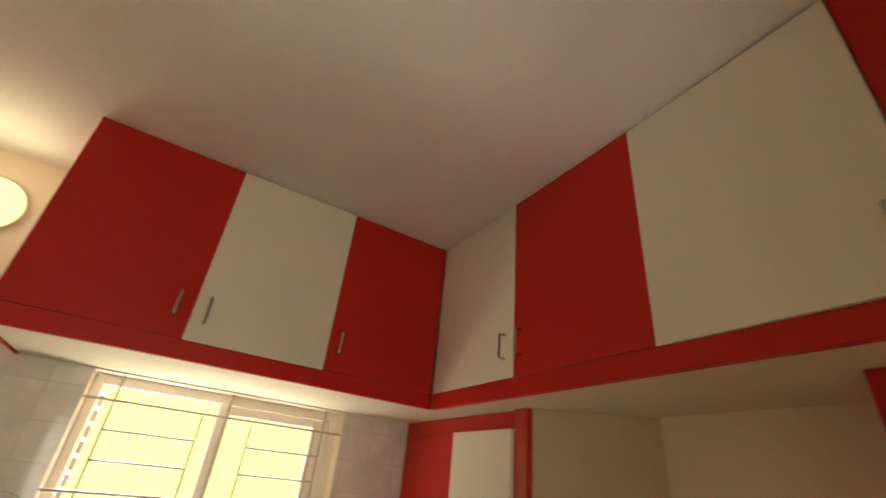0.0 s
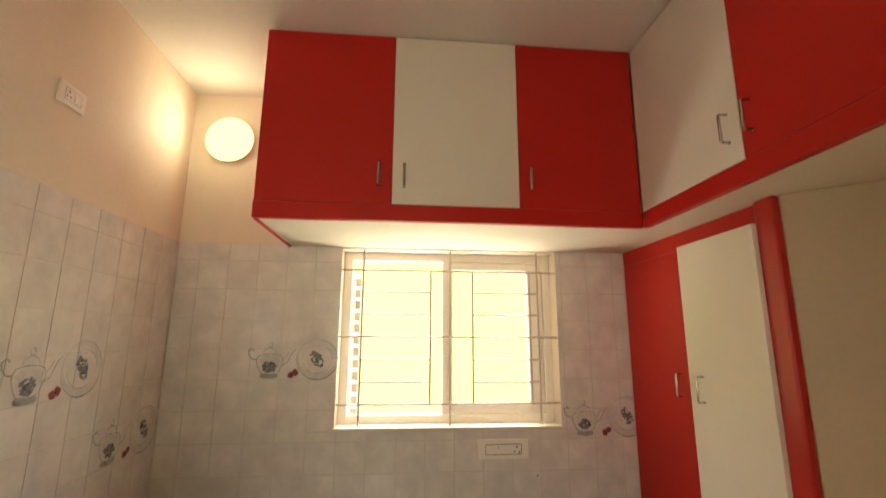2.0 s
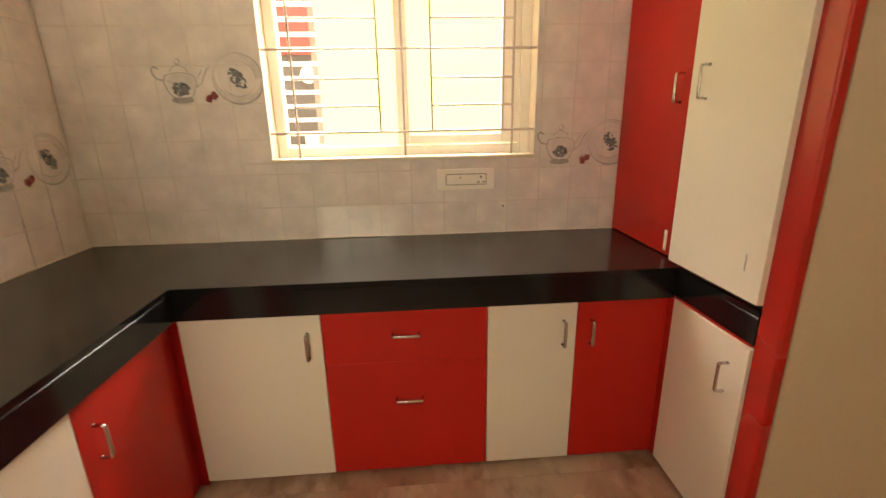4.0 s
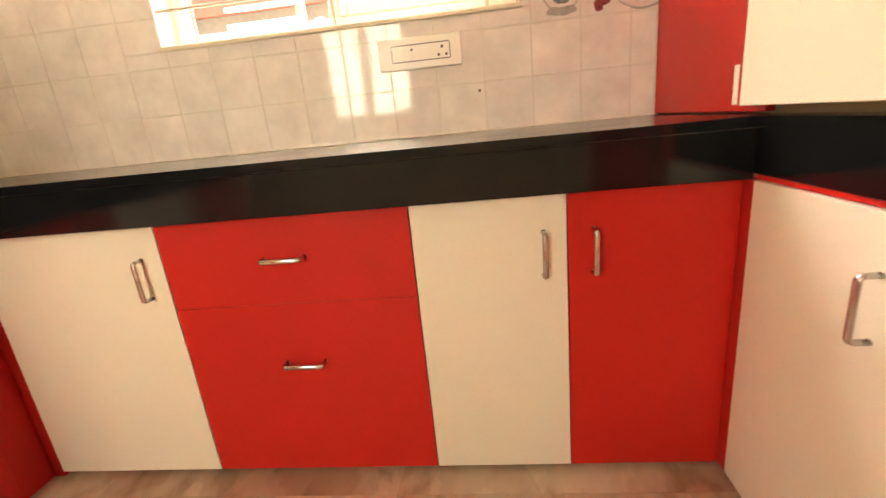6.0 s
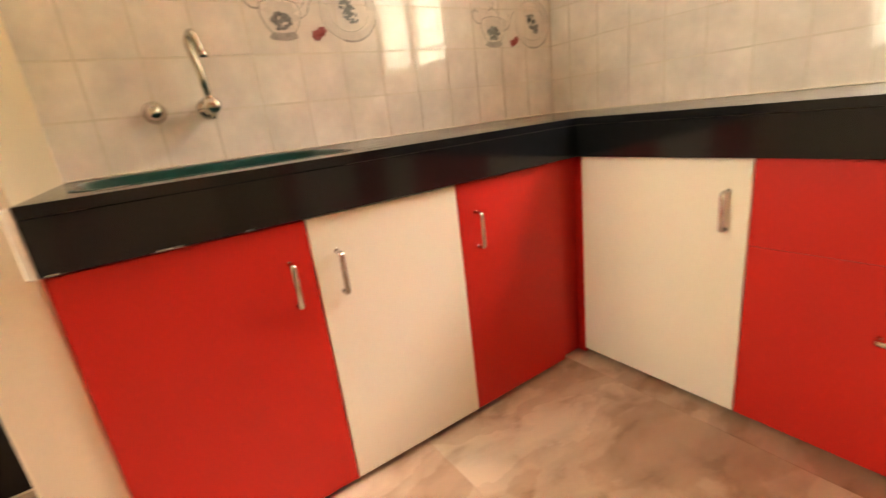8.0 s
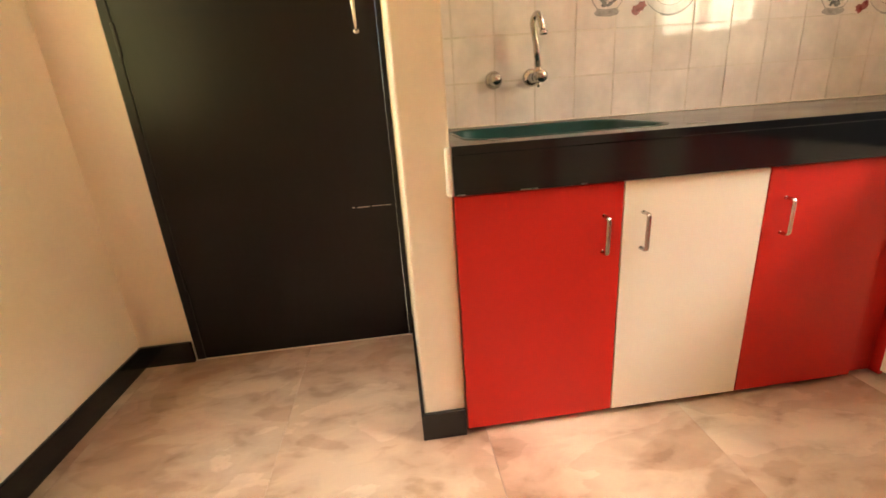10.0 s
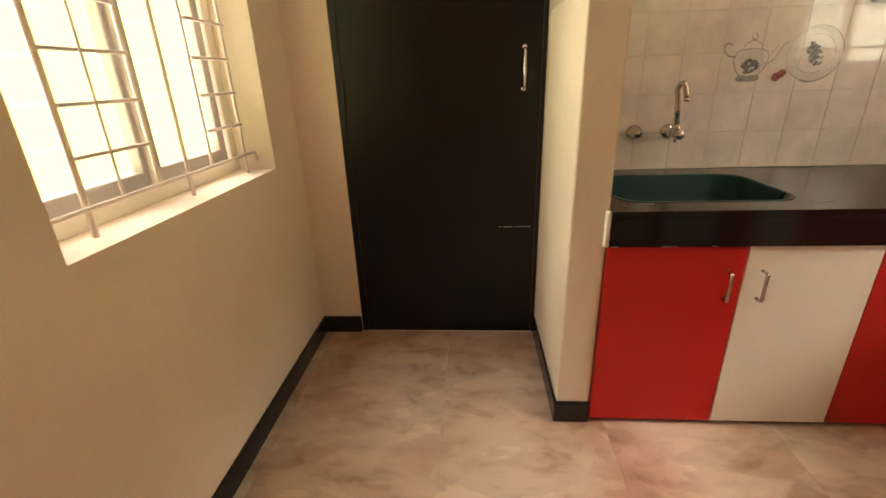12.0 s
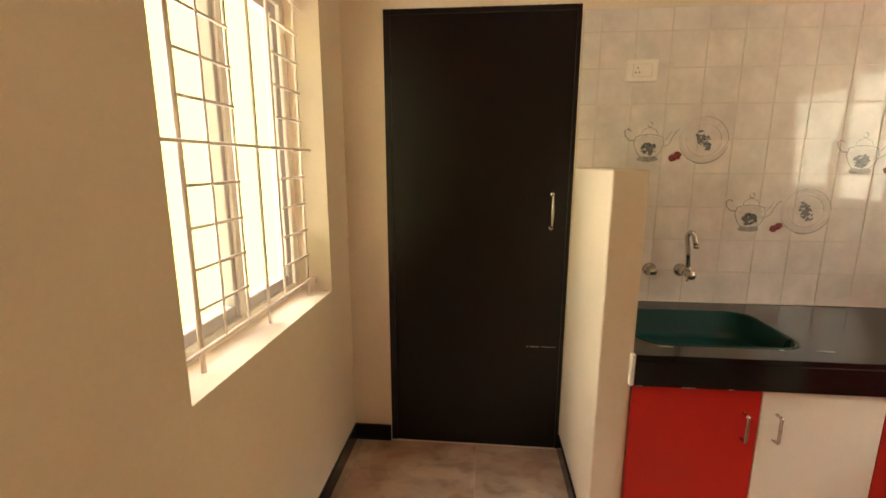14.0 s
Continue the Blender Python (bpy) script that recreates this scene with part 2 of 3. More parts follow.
def wall_mesh(axis, face, back, a0, a1, z0, z1, holes):
    """A wall between face and back on axis ('x' or 'y'), along a0..a1, with rectangular holes (b0, b1, c0, c1)."""
    us = sorted({a0, a1, *[h[0] for h in holes], *[h[1] for h in holes]})
    zs = sorted({z0, z1, *[h[2] for h in holes], *[h[3] for h in holes]})
    bm = bmesh.new()
    solid = {(i, j): not any(h[0] <= (us[i] + us[i + 1]) / 2 <= h[1] and h[2] <= (zs[j] + zs[j + 1]) / 2 <= h[3] for h in holes)
             for i in range(len(us) - 1) for j in range(len(zs) - 1)}
    cache = {}

    def v(u, z, d):
        if (u, z, d) not in cache:
            cache[(u, z, d)] = bm.verts.new((u, d, z) if axis == 'y' else (d, u, z))
        return cache[(u, z, d)]
    for (i, j), s in solid.items():
        if not s:
            continue
        q = [(us[i], zs[j]), (us[i + 1], zs[j]), (us[i + 1], zs[j + 1]), (us[i], zs[j + 1])]
        bm.faces.new([v(*c, face) for c in q])
        bm.faces.new([v(*c, back) for c in q[::-1]])
        for di, dj, e in ((0, -1, (0, 1)), (1, 0, (1, 2)), (0, 1, (2, 3)), (-1, 0, (3, 0))):
            if not solid.get((i + di, j + dj), False):
                a, b = q[e[0]], q[e[1]]
                bm.faces.new((v(*a, face), v(*a, back), v(*b, back), v(*b, face)))
    bmesh.ops.recalc_face_normals(bm, faces=bm.faces)
    return bm


# ---- the room in numbers ----
XW, XE, YN, YS, ZC = -0.617, 2.14, 0.573, -2.508, 2.945
TOP, TILE_TOP, LOFT = 0.817, 2.104, 2.095
NW = (0.217, 1.378, 1.178, 2.088)       # north window opening
SW = (-0.358, 0.594, 0.90, 2.10)         # south window opening
DR = (-2.31, -1.437, 0.0, 2.13)         # door opening
T = 0.22

tagged(part("floor_slab", boxes((XW - T, XE + T, YS - T, YN + T, -0.16, -0.012)), M_GROUT), "grey bedding under the marble floor tiles", "floor", kind="structure").name = "floor"
tagged(part("wall_north", wall_mesh('y', YN + .006, YN + T, XW - T, XE + T, -0.012, ZC, [NW]), M_WALL), "cream painted wall with a barred window above the worktop", "wall", kind="structure")
tagged(part("wall_south", wall_mesh('y', YS, YS - T, XW - T, XE + T, -0.012, ZC, [SW]), M_WALL), "cream painted wall with a barred window and black skirting", "wall", kind="structure")
tagged(part("wall_west", wall_mesh('x', XW - .006, XW - T, YS, YN + .006, -0.012, ZC, [DR]), M_WALL), "cream painted wall with glazed tiles and a dark door", "wall", kind="structure")
tagged(part("wall_east", boxes((XE, XE + T, YS, YN + .006, -0.012, ZC)), M_WALL), "plain cream painted wall", "wall", kind="structure")
tagged(part("ceiling", boxes((XW - T, XE + T, YS - T, YN + T, ZC, ZC + .15)), M_CEIL), "off-white painted flat ceiling", "ceiling", kind="structure")

stub = thing("partition_wall", (0, 0, 0), "low cream partition wall between sink and door passage", "wall", kind="structure")
part("masonry", boxes((XW - .004, -0.012, -1.432, -1.316, -0.012, 1.437), bevel=0.006, seg=2), M_WALL, stub)
part("end_plaster_patch", boxes((-0.010, 0.010, -1.330, -1.3142, 0.700, TOP - .002), bevel=0.003), M_CAULK, stub, "bare white plaster patch at the worktop end")

loft_slab = tagged(part("loft_slab", boxes((-0.049, XE, 0.014, YN + .004, LOFT, LOFT + .06), (1.602, XE, YS, 0.014, LOFT, LOFT + .06)), M_SLAB),
                   "cream painted concrete slab under the loft cupboards", "slab", kind="structure")
# skirting
SK = 0.088
sk = thing("skirting", label="polished black stone skirting along the cream walls", category="skirting", kind="structure")
part("skirting_run", boxes((XW + .012, XE, YS, YS + .012, 0, SK), bevel=.002), M_SKIRT, sk)
part("skirting_run", boxes((XW - .004, XW + .012, YS + .0, DR[0] - .002, 0, SK), bevel=.002), M_SKIRT, sk)
part("skirting_run", boxes((XW, -.012, -1.444, -1.434, 0, SK), bevel=.002), M_SKIRT, sk)
part("skirting_run", boxes((-.011, .002, -1.444, -1.318, 0, SK), bevel=.002), M_SKIRT, sk)
part("skirting_run", boxes((XE - .012, XE, YS + .012, -1.53, 0, SK), bevel=.002), M_SKIRT, sk)

# ---- outside ----
tagged(part("ground", boxes((-60, 60, -60, 60, -3.3, -3.2)), M_GROUND), "pale dusty ground outside", "ground", kind="structure")
tagged(part("backdrop", boxes((-30, 30, 4.4, 4.45, -3.2, 3.35)), M_SKY), "blazing hazy daylight outside the north window", "sky", kind="structure")
tagged(part("backdrop", boxes((-30, 30, -6.65, -6.6, -3.2, 4.6)), M_SKY), "blazing hazy daylight outside the south window", "sky", kind="structure")

# Added slatted wall and post: they stand in for a strip reflected in the glass.
near = thing("reflected_strip_wall", label="added slatted grey wall outside, stand-in for a reflected window strip", category="wall")
part("masonry", boxes((-1.6, -.110, 3.56, 3.70, -3.2, 2.75)), M_GREY, near)
# No real shutter: a red panel added in place of reflected red.
part("shutter", boxes((-1.5, -.114, 3.535, 3.559, 2.01, 2.60), bevel=.003), M_REFLECTED_RED, near, "red panel standing in for reflected red")
part("post", boxes((.136, .179, 2.045, 2.12, -3.2, 2.14), bevel=.003), M_POST, near, "added pale grey post behind the slats")
part("panel", boxes((-.30, -.114, 3.545, 3.559, .95, 1.20), bevel=.003), M_GROUT, near, "pale panel")
# Pale disc modelled in place of a bright round lamp reflection.
bm = bmesh.new()
lathe(bm, [(0, .082), (.012, .082), (.016, .072), (.017, .001)], (-.205, 3.558, 1.813), (0, -1, 0), 24)
part("round_vent", bm, M_PLASTIC, near, "pale disc standing in for a lamp reflection", True)
for k in range(14):
    z = .875 + .096 * k
    part("slat", boxes((-.30, .179, 2.000, 2.030, z - .013, z + .013), bevel=.003), M_FRAME, near, "cream slat")

# ---- handles ----
def handle_mesh(length=0.096, out=0.028):
    bm = bmesh.new()
    h, r = length / 2, 0.0042
    pts = [(0, 0, -h), (0, -out + .006, -h), (0, -out + .002, -h + .002), (0, -out, -h + .006),
           (0, -out, h - .006), (0, -out + .002, h - .002), (0, -out + .006, h), (0, 0, h)]
    tube(bm, pts, r, 8)
    for v in bm.verts:
        v.co.x *= 1.5
    for s in (-h, h):
        lathe(bm, [(0, .0052), (.002, .0052), (.0025, .004)], (0, 0, s), (0, -1, 0), 10)
    me = bpy.data.meshes.new("handle")
    bm.to_mesh(me)
    bm.free()
    for f in me.polygons:
        f.use_smooth = True
    return me


HANDLE = handle_mesh()


def handle(parent, x, y, z, rz=0, ry=0, label="bent steel bar handle"):
    ob = link("handle", HANDLE, M_STEEL, parent, label)
    ob.matrix_local = pose(x, y, z, 0, ry, rz)
    return ob


def leaf(parent, colour, rows, name="door", label=""):
    return part(name, boxes(rows, bevel=.0015, seg=2), colour, parent, label)


def front_unit(name, x0, x1, z0, z1, depth, doors, label, category, group, at, rz):
    """A cabinet whose front is the plane y=0 of its own frame, looking to -y; doors: (x0, x1, z0, z1, colour, handle (x, z) or None, turned)."""
    unit = thing(name, at, label, category, group, rz=rz)
    w = .016
    part("body", boxes((x0, x0 + w, .019, depth, z0, z1), (x1 - w, x1, .019, depth, z0, z1), (x0 + w, x1 - w, depth - .01, depth, z0, z1),
                       (x0 + w, x1 - w, .019, depth - .01, z0, z0 + w), (x0 + w, x1 - w, .019, depth - .01, z1 - w, z1)), M_CARCASS, unit)
    for a, b, c, d, colour, hd, turned in doors:
        red = colour is M_RED
        dr = leaf(unit, colour, (a + .0012, b - .0012, 0, .018, c, d), "drawer_front" if turned else "door",
                  ("red" if red else "ivory white") + " laminate " + ("drawer front" if turned else "door"))
        if hd:
            handle(dr, hd[0], 0, hd[1], 0, 90 if turned else 0)
    return unit


G1, G2 = "base cabinets under the worktop", "loft cupboards below the ceiling"
ZB, ZT = 0.020, 0.698
# north run
front_unit("base_cabinet", 0.0, .480, ZB, ZT, .53, [(0, .480, ZB, ZT, M_WHITE, (.430, .572), False)],
           "base cabinet with one ivory white door in the inner corner", "cabinet", G1, (0, 0, 0), 0)
front_unit("drawer_cabinet", .480, 1.070, ZB, ZT, .53, [(.480, 1.070, .4905, ZT, M_RED, (.776, .602), True), (.480, 1.070, ZB, .4895, M_RED, (.779, .337), True)],
           "red base cabinet with two drawers below the window", "cabinet", G1, (0, 0, 0), 0)
front_unit("base_cabinet", 1.070, 1.402, ZB, ZT, .53, [(1.070, 1.402, ZB, ZT, M_WHITE, (1.352, .572), False)],
           "narrow base cabinet with an ivory white door beside the drawers", "cabinet", G1, (0, 0, 0), 0)
front_unit("base_cabinet", 1.402, 1.742, ZB, ZT, .53, [(1.402, 1.742, ZB, ZT, M_RED, (1.456, .572), False)],
           "narrow base cabinet with a red door by the tall cupboard", "cabinet", G1, (0, 0, 0), 0)
# west run: local x runs to +y, front looks to +x
for y0, y1, colour, hy, lab in ((-1.3145, -.886, M_RED, -.937, "base cabinet with a red door next to the low wall"),
                                (-.886, -.492, M_WHITE, -.832, "base cabinet with an ivory white door beside the sink"),
                                (-.492, -.106, M_RED, -.437, "base cabinet with a red door near the inner corner")):
    front_unit("base_cabinet", y0, y1, ZB, ZT, .60, [(y0, y1, ZB, ZT, colour, (hy, .567), False)], lab, "cabinet", G1, (0, 0, 0), 90)
fill = thing("corner_filler", label="narrow red filler panels between the corner base cabinets", category="panel")
part("side_panel", boxes((-.050, -.034, -.105, .017, .002, ZT), bevel=.001), M_RED, fill)
part("return_panel", boxes((-.0335, -.001, .002, .017, .002, ZT), bevel=.001), M_RED, fill)
post = thing("corner_filler", label="narrow red filler strip beside the ajar corner door", category="panel")
part("strip", boxes((1.7435, 1.780, -.031, .015, ZB, ZT), bevel=.001), M_RED, post)
plinth = tagged(part("plinth", boxes((.02, 1.74, .03, .045, 0, ZB - .001), (-.05, -.035, -1.31, -.106, 0, ZB - .001)), M_DARKP), "dark recessed plinth under the cabinets", "plinth", kind="structure")


# ---- loft cupboards ----
ZL0, ZL1 = 2.163, 2.937
LY, LX = -0.018, 1.570
for a, b, colour, hx in ((-.064, .487, M_RED, .431), (.487, 1.028, M_WHITE, .537), (1.028, 1.564, M_RED, 1.074)):
    u = front_unit("loft_cupboard", a, b, ZL0 - .004, ZL1, .50, [(a, b, ZL0, ZL1, colour, (hx, 2.286), False)],
                   ("red" if colour is M_RED else "ivory white") + " loft cupboard up to the ceiling over the window", "cupboard", G2, (0, LY, 0), 0)
SKEW = 0.35                                 # the long row is set slightly askew to the room
ye = [-.020, -.603, -1.190, -1.775, -2.36]
for i, (colour, hy) in enumerate(((M_WHITE, -.551), (M_RED, -.645), (M_WHITE, -1.725), (M_RED, -1.83))):
    # local x runs to -y, front looks to -x
    a, b = -ye[i], -ye[i + 1]
    unit = front_unit("loft_cupboard", a, b, ZL0 - .004, ZL1, .70, [(a, b, ZL0, ZL1 - (.005 if colour is M_WHITE else 0), colour, (-hy, 2.286), False)],
               ("red" if colour is M_RED else "ivory white") + " loft cupboard up to the ceiling along the side wall", "cupboard", G2, (LX, 0, 0), -90 - SKEW)
    if i == 2:                               # this door hangs a little open
        ajar = next(c for c in unit.children if c.name.startswith("door"))
        ajar.matrix_local = pose(a, 0, 0, 0, 0, -1.3) @ Matrix.Translation((-a, 0, 0))
rail = thing("loft_rail", label="red laminate rail along the foot of the loft cupboards", category="rail")
part("rail", boxes((-.066, LX + .0012, LY + .002, LY + .030, LOFT - .002, ZL0 - .0008), bevel=.0015), M_RED, rail)
long_rail = part("rail", boxes((.002, .030, YS + .010, LY + .0005, LOFT - .002, ZL0 - .0008), bevel=.0015), M_RED, rail)
long_rail.matrix_local = pose(LX, 0, 0, 0, 0, -SKEW)
part("end_panel", boxes((-.066, -.050, LY + .031, YN + .004, LOFT - .006, ZL1), bevel=.0015), M_RED, rail)

# ---- tall cupboard on the east side ----
tall = thing("tall_cupboard", label="tall red cupboard with a protruding ivory white door", category="cupboard")
XT = 1.775
body = boxes((XT, XE - .002, -.484, -.406, .004, LOFT - .002), (XT + .02, XE - .002, -.406, YN - .002, .004, LOFT - .002))
for v in body.verts:
    if v.co.x > XE - .01 and v.co.y < -.45:
        v.co.y = -.80
part("body", body, M_SIDE, tall, "cream plastered side of the cupboard")
part("lower_body", boxes((1.782, XT + .019, -.404, -.004, .02, .699)), M_WALL, tall)
d = leaf(tall, M_RED, (XT, XT + .018, .012, YN - .003, TOP + .004, 2.014), "door", "tall red laminate door")
handle(d, XT, .135, 1.425, -90)
part("sticker", boxes((XT - .001, XT, .112, .130, .836, .915)), M_CAULK, d, "small white paper sticker")
d = leaf(tall, M_WHITE, (1.725, 1.745, -.409, .009, .836, 2.014), "door", "tall ivory white laminate door, proud of the frame")
handle(d, 1.725, -.075, 1.429, -90)
part("lock", boxes((1.7235, 1.725, -.348, -.342, .915, .962), bevel=.0005), M_BRUSHED, d, "small steel lock plate")
part("spacer", boxes((1.746, XT + .019, -.400, .010, .840, 2.012)), M_RED, tall)
part("top_rail", boxes((XT, XT + .018, -.404, YN - .003, 2.016, LOFT - .002), bevel=.001), M_RED, tall)
part("stile", boxes((1.742, XT - .001, -.486, -.4048, .004, LOFT - .002), bevel=.009, seg=3), M_STILE, tall, "satin red laminate stile")
low = thing("corner_base_cabinet", (1.741, -.034, 0), "base cabinet with a slightly ajar ivory white door", "cabinet", G1)
dd = part("door", boxes((0, .018, -.370, 0, .024, .700), bevel=.0015, seg=2), M_WHITE, low, "ivory white door, slightly ajar")
dd.matrix_local = pose(0, 0, 0, 0, 0, -0.8)
handle(dd, 0, -.300, .572, -90)
part("side", boxes((.028, .034, -.355, .0, .024, .698)), M_RED, low)
part("top_strip", boxes((.004, .020, -.356, -.002, .7025, .711)), M_RED, low)

# another unit further along the east wall
u = thing("side_cupboard", label="red and ivory white cupboard further along the side wall", category="cupboard")
part("body", boxes((XT + .02, XE - .002, YS + .002, -1.555, .004, LOFT - .002)), M_RED, u)
part("top_panel", boxes((XT, XT + .018, YS + .004, -1.540, 1.885, LOFT - .002), bevel=.001), M_RED, u)
part("door", boxes((XT - .004, XT + .016, YS + .004, -1.540, .02, 1.882), bevel=.0015), M_WHITE, u, "ivory white laminate door")

# ---- worktop with the sink ----
def slab_with_hole(outer, hole, z0, z1):
    bm = bmesh.new()
    rings = []
    for loop in (outer, hole):
        vs = [bm.verts.new((x, y, z1)) for x, y in loop]
        rings.append(vs)
    es = [bm.edges.new((r[i], r[(i + 1) % len(r)])) for r in rings for i in range(len(r))]
    bmesh.ops.triangle_fill(bm, use_beauty=True, edges=es)
    bad = [f for f in bm.faces if all(v in rings[1] for v in f.verts)]
    bmesh.ops.delete(bm, geom=bad, context='FACES_ONLY')
    ex = bmesh.ops.extrude_face_region(bm, geom=list(bm.faces))
    for v in (g for g in ex["geom"] if isinstance(g, bmesh.types.BMVert)):
        v.co.z = z0
    bmesh.ops.recalc_face_normals(bm, faces=bm.faces)
    return bm


HX0, HX1, HY0, HY1 = -.495, -.085, -1.262, -.690
AX, AY = 0.012, -0.030
outer = [(XW - .003, -1.314), (AX, -1.314), (AX, AY), (1.742, AY), (1.742, -.404), (XT + .018, -.404), (XT + .018, YN + .003), (XW - .003, YN + .003)]
worktop = thing("worktop", label="black polished granite worktop with deep apron around the corner", category="worktop")
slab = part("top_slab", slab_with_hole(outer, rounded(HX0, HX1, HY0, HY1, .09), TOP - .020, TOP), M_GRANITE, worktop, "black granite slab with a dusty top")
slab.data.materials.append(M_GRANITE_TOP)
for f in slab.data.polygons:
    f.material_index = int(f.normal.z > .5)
part("front_apron", boxes((AX - .018, AX, -1.314, AY, .702, TOP - .021), (AX - .017, 1.742, AY, AY + .018, .702, TOP - .021),
                          (1.7425, 1.790, -.404, AY + .018, .712, TOP - .021), bevel=.001), M_GRANITE, worktop, "polished black granite apron")
part("caulk_bead", boxes((XW + .002, 1.77, YN - .008, YN - .001, TOP + .0005, TOP + .005), (XW + .001, XW + .008, -1.31, YN - .01, TOP + .0005, TOP + .005), bevel=.002), M_CAULK, worktop, "thin grout bead along the wall")

for y, w in ((-1.141, .014), (-1.118, .006), (-.997, .008), (-1.298, .010)):
    part("chip", boxes((AX - .0005, AX + .0006, y - w, y + w, .702, .7055)), M_SMEAR, worktop, "pale chip in the granite edge")

sink = thing("sink", label="dark green rounded bowl sink let into the black worktop", category="sink")
bm = bmesh.new()
rows = [(0.0, -.004, 0), (0.0075, -.0015, 0), (.0075, .007, 0), (.0, .012, 0), (-.080, .020, 0), (-.098, .034, 0), (-.104, .07, 0)]
prev = None
for dz, inset, _ in rows:
    ring = [bm.verts.new((x, y, TOP - .006 + dz)) for x, y in rounded(HX0 + inset, HX1 - inset, HY0 + inset, HY1 - inset, .09)]
    if prev:
        for i in range(len(ring)):
            bm.faces.new((prev[i], prev[(i + 1) % len(ring)], ring[(i + 1) % len(ring)], ring[i]))
    prev = ring
bm.faces.new(prev)
bmesh.ops.recalc_face_normals(bm, faces=bm.faces)
part("bowl", bm, M_SINK, sink, smooth=True)
bm = bmesh.new()
lathe(bm, [(0, .04), (.003, .04), (.004, .03), (.002, .012), (.002, .001)], (-.31, -.98, TOP - .1095), (0, 0, 1), 20)
part("drain", bm, M_STEEL, sink, "round steel drain", True)
for i, (x, y, l, w) in enumerate(((-.075, -.655, .060, .005), (-.068, -1.19, .05, .006), (-.072, -.80, .018, .004))):
    part("caulk_smear", boxes((x - w, x + w, y - l / 2, y + l / 2, TOP + .0005, TOP + .0015)), M_SMEAR, sink, "whitish caulk smear at the rim")

# ---- tap ----
tap = thing("wall_tap", (XW, -.928, .972), "chrome wall-mounted sink tap with a raised swivel spout", "tap")
bm = bmesh.new()
lathe(bm, [(0, .031), (.004, .031), (.012, .022), (.016, .0145), (.062, .0145), (.07, .018), (.088, .018), (.094, .014), (.10, .010)], (0, 0, 0), (1, 0, 0), 18)
lathe(bm, [(0, .014), (.020, .014), (.026, .011)], (.078, 0, .005), (0, 0, 1), 16)
part("tap_body", bm, M_STEEL, tap, "", True)
bm = bmesh.new()
pts = [(.078, 0, .02), (.076, -.006, .10), (.078, -.018, .165)]
for k in range(1, 9):
    a = radians(180 * k / 8)
    pts.append((.078 + .017 * (1 - math.cos(a)), -.018 + .016 * k / 8, .168 + .022 * math.sin(a)))
pts += [(.114, .002, .15), (.117, .005, .132)]
tube(bm, pts, .0102, 12)
lathe(bm, [(0, .0122), (.014, .0122)], (.1175, .006, .124), (0, 0, 1), 12)
part("spout", bm, M_STEEL, tap, "chrome swan-neck spout", True)
bm = bmesh.new()
lathe(bm, [(0, .012), (.006, .020), (.016, .021), (.024, .017), (.027, .006)], (.098, .0, .0), (1, .1, 0), 14)
lathe(bm, [(0, .007), (.016, .006), (.020, .004)], (.080, .0, -.014), (0, 0, -1), 8)
part("tap_knob", bm, M_STEEL, tap, "chrome tap knob", True)
plug = thing("pipe_cap", (XW, -1.066, .972), "round chrome pipe cap on the tiles beside the tap", "pipe cap")
bm = bmesh.new()
lathe(bm, [(0, .031), (.004, .031), (.012, .023), (.018, .018), (.050, .018), (.056, .016), (.058, .001)], (0, 0, 0), (1, 0, 0), 18)
part("cap", bm, M_STEEL, plug, "", True)

# ---- door ----
door = thing("door_1", label="closed dark brown flush door with a steel pull handle", category="door", kind="structure")
part("door_frame", boxes((XW - .10, XW - .006, DR[0], DR[0] + .030, 0, DR[3]), (XW - .10, XW - .006, DR[1] - .018, DR[1], 0, DR[3]),
                         (XW - .10, XW - .006, DR[0] + .03, DR[1] - .018, DR[3] - .022, DR[3]), bevel=.002), M_DOOR, door)
lf = part("door_leaf", boxes((XW - .045, XW - .010, DR[0] + .0305, DR[1] - .0185, .0004, DR[3] - .024), bevel=.002), M_DOOR, door, "dark brown painted flush leaf")
bm = bmesh.new()
pts = [(0, 0, -.075), (.018, 0, -.073), (.032, 0, -.045), (.037, 0, 0), (.032, 0, .045), (.018, 0, .073), (0, 0, .075)]
tube(bm, pts, [.008, .007, .006, .0085, .006, .007, .008], 10)
for s in (-.078, .078):
    lathe(bm, [(0, .013), (.004, .013), (.010, .008), (.012, .001)], (0, 0, s), (1, 0, 0), 12)
hd = part("door_handle", bm, M_STEEL, lf, "curved polished steel pull handle", True)
hd.matrix_local = pose(XW - .010, -1.526, 1.236)
for z in (.30, 1.12, 1.84):
    part("hinge", boxes((XW - .012, XW - .004, DR[0] + .026, DR[0] + .036, z, z + .10), bevel=.002), M_DOOR, door)
part("scratch", boxes((XW - .0098, XW - .0094, -1.600, -1.556, .5560, .5600), (XW - .0098, XW - .0094, -1.545, -1.475, .5575, .5600), (XW - .0098, XW - .0094, -1.618, -1.610, .556, .561)), M_BRUSHED, lf, "pale scratch mark")
part("landing", boxes((XW - 1.2, XW - T - .001, -2.8, -1.0, -.16, 0)), M_GROUT, door)

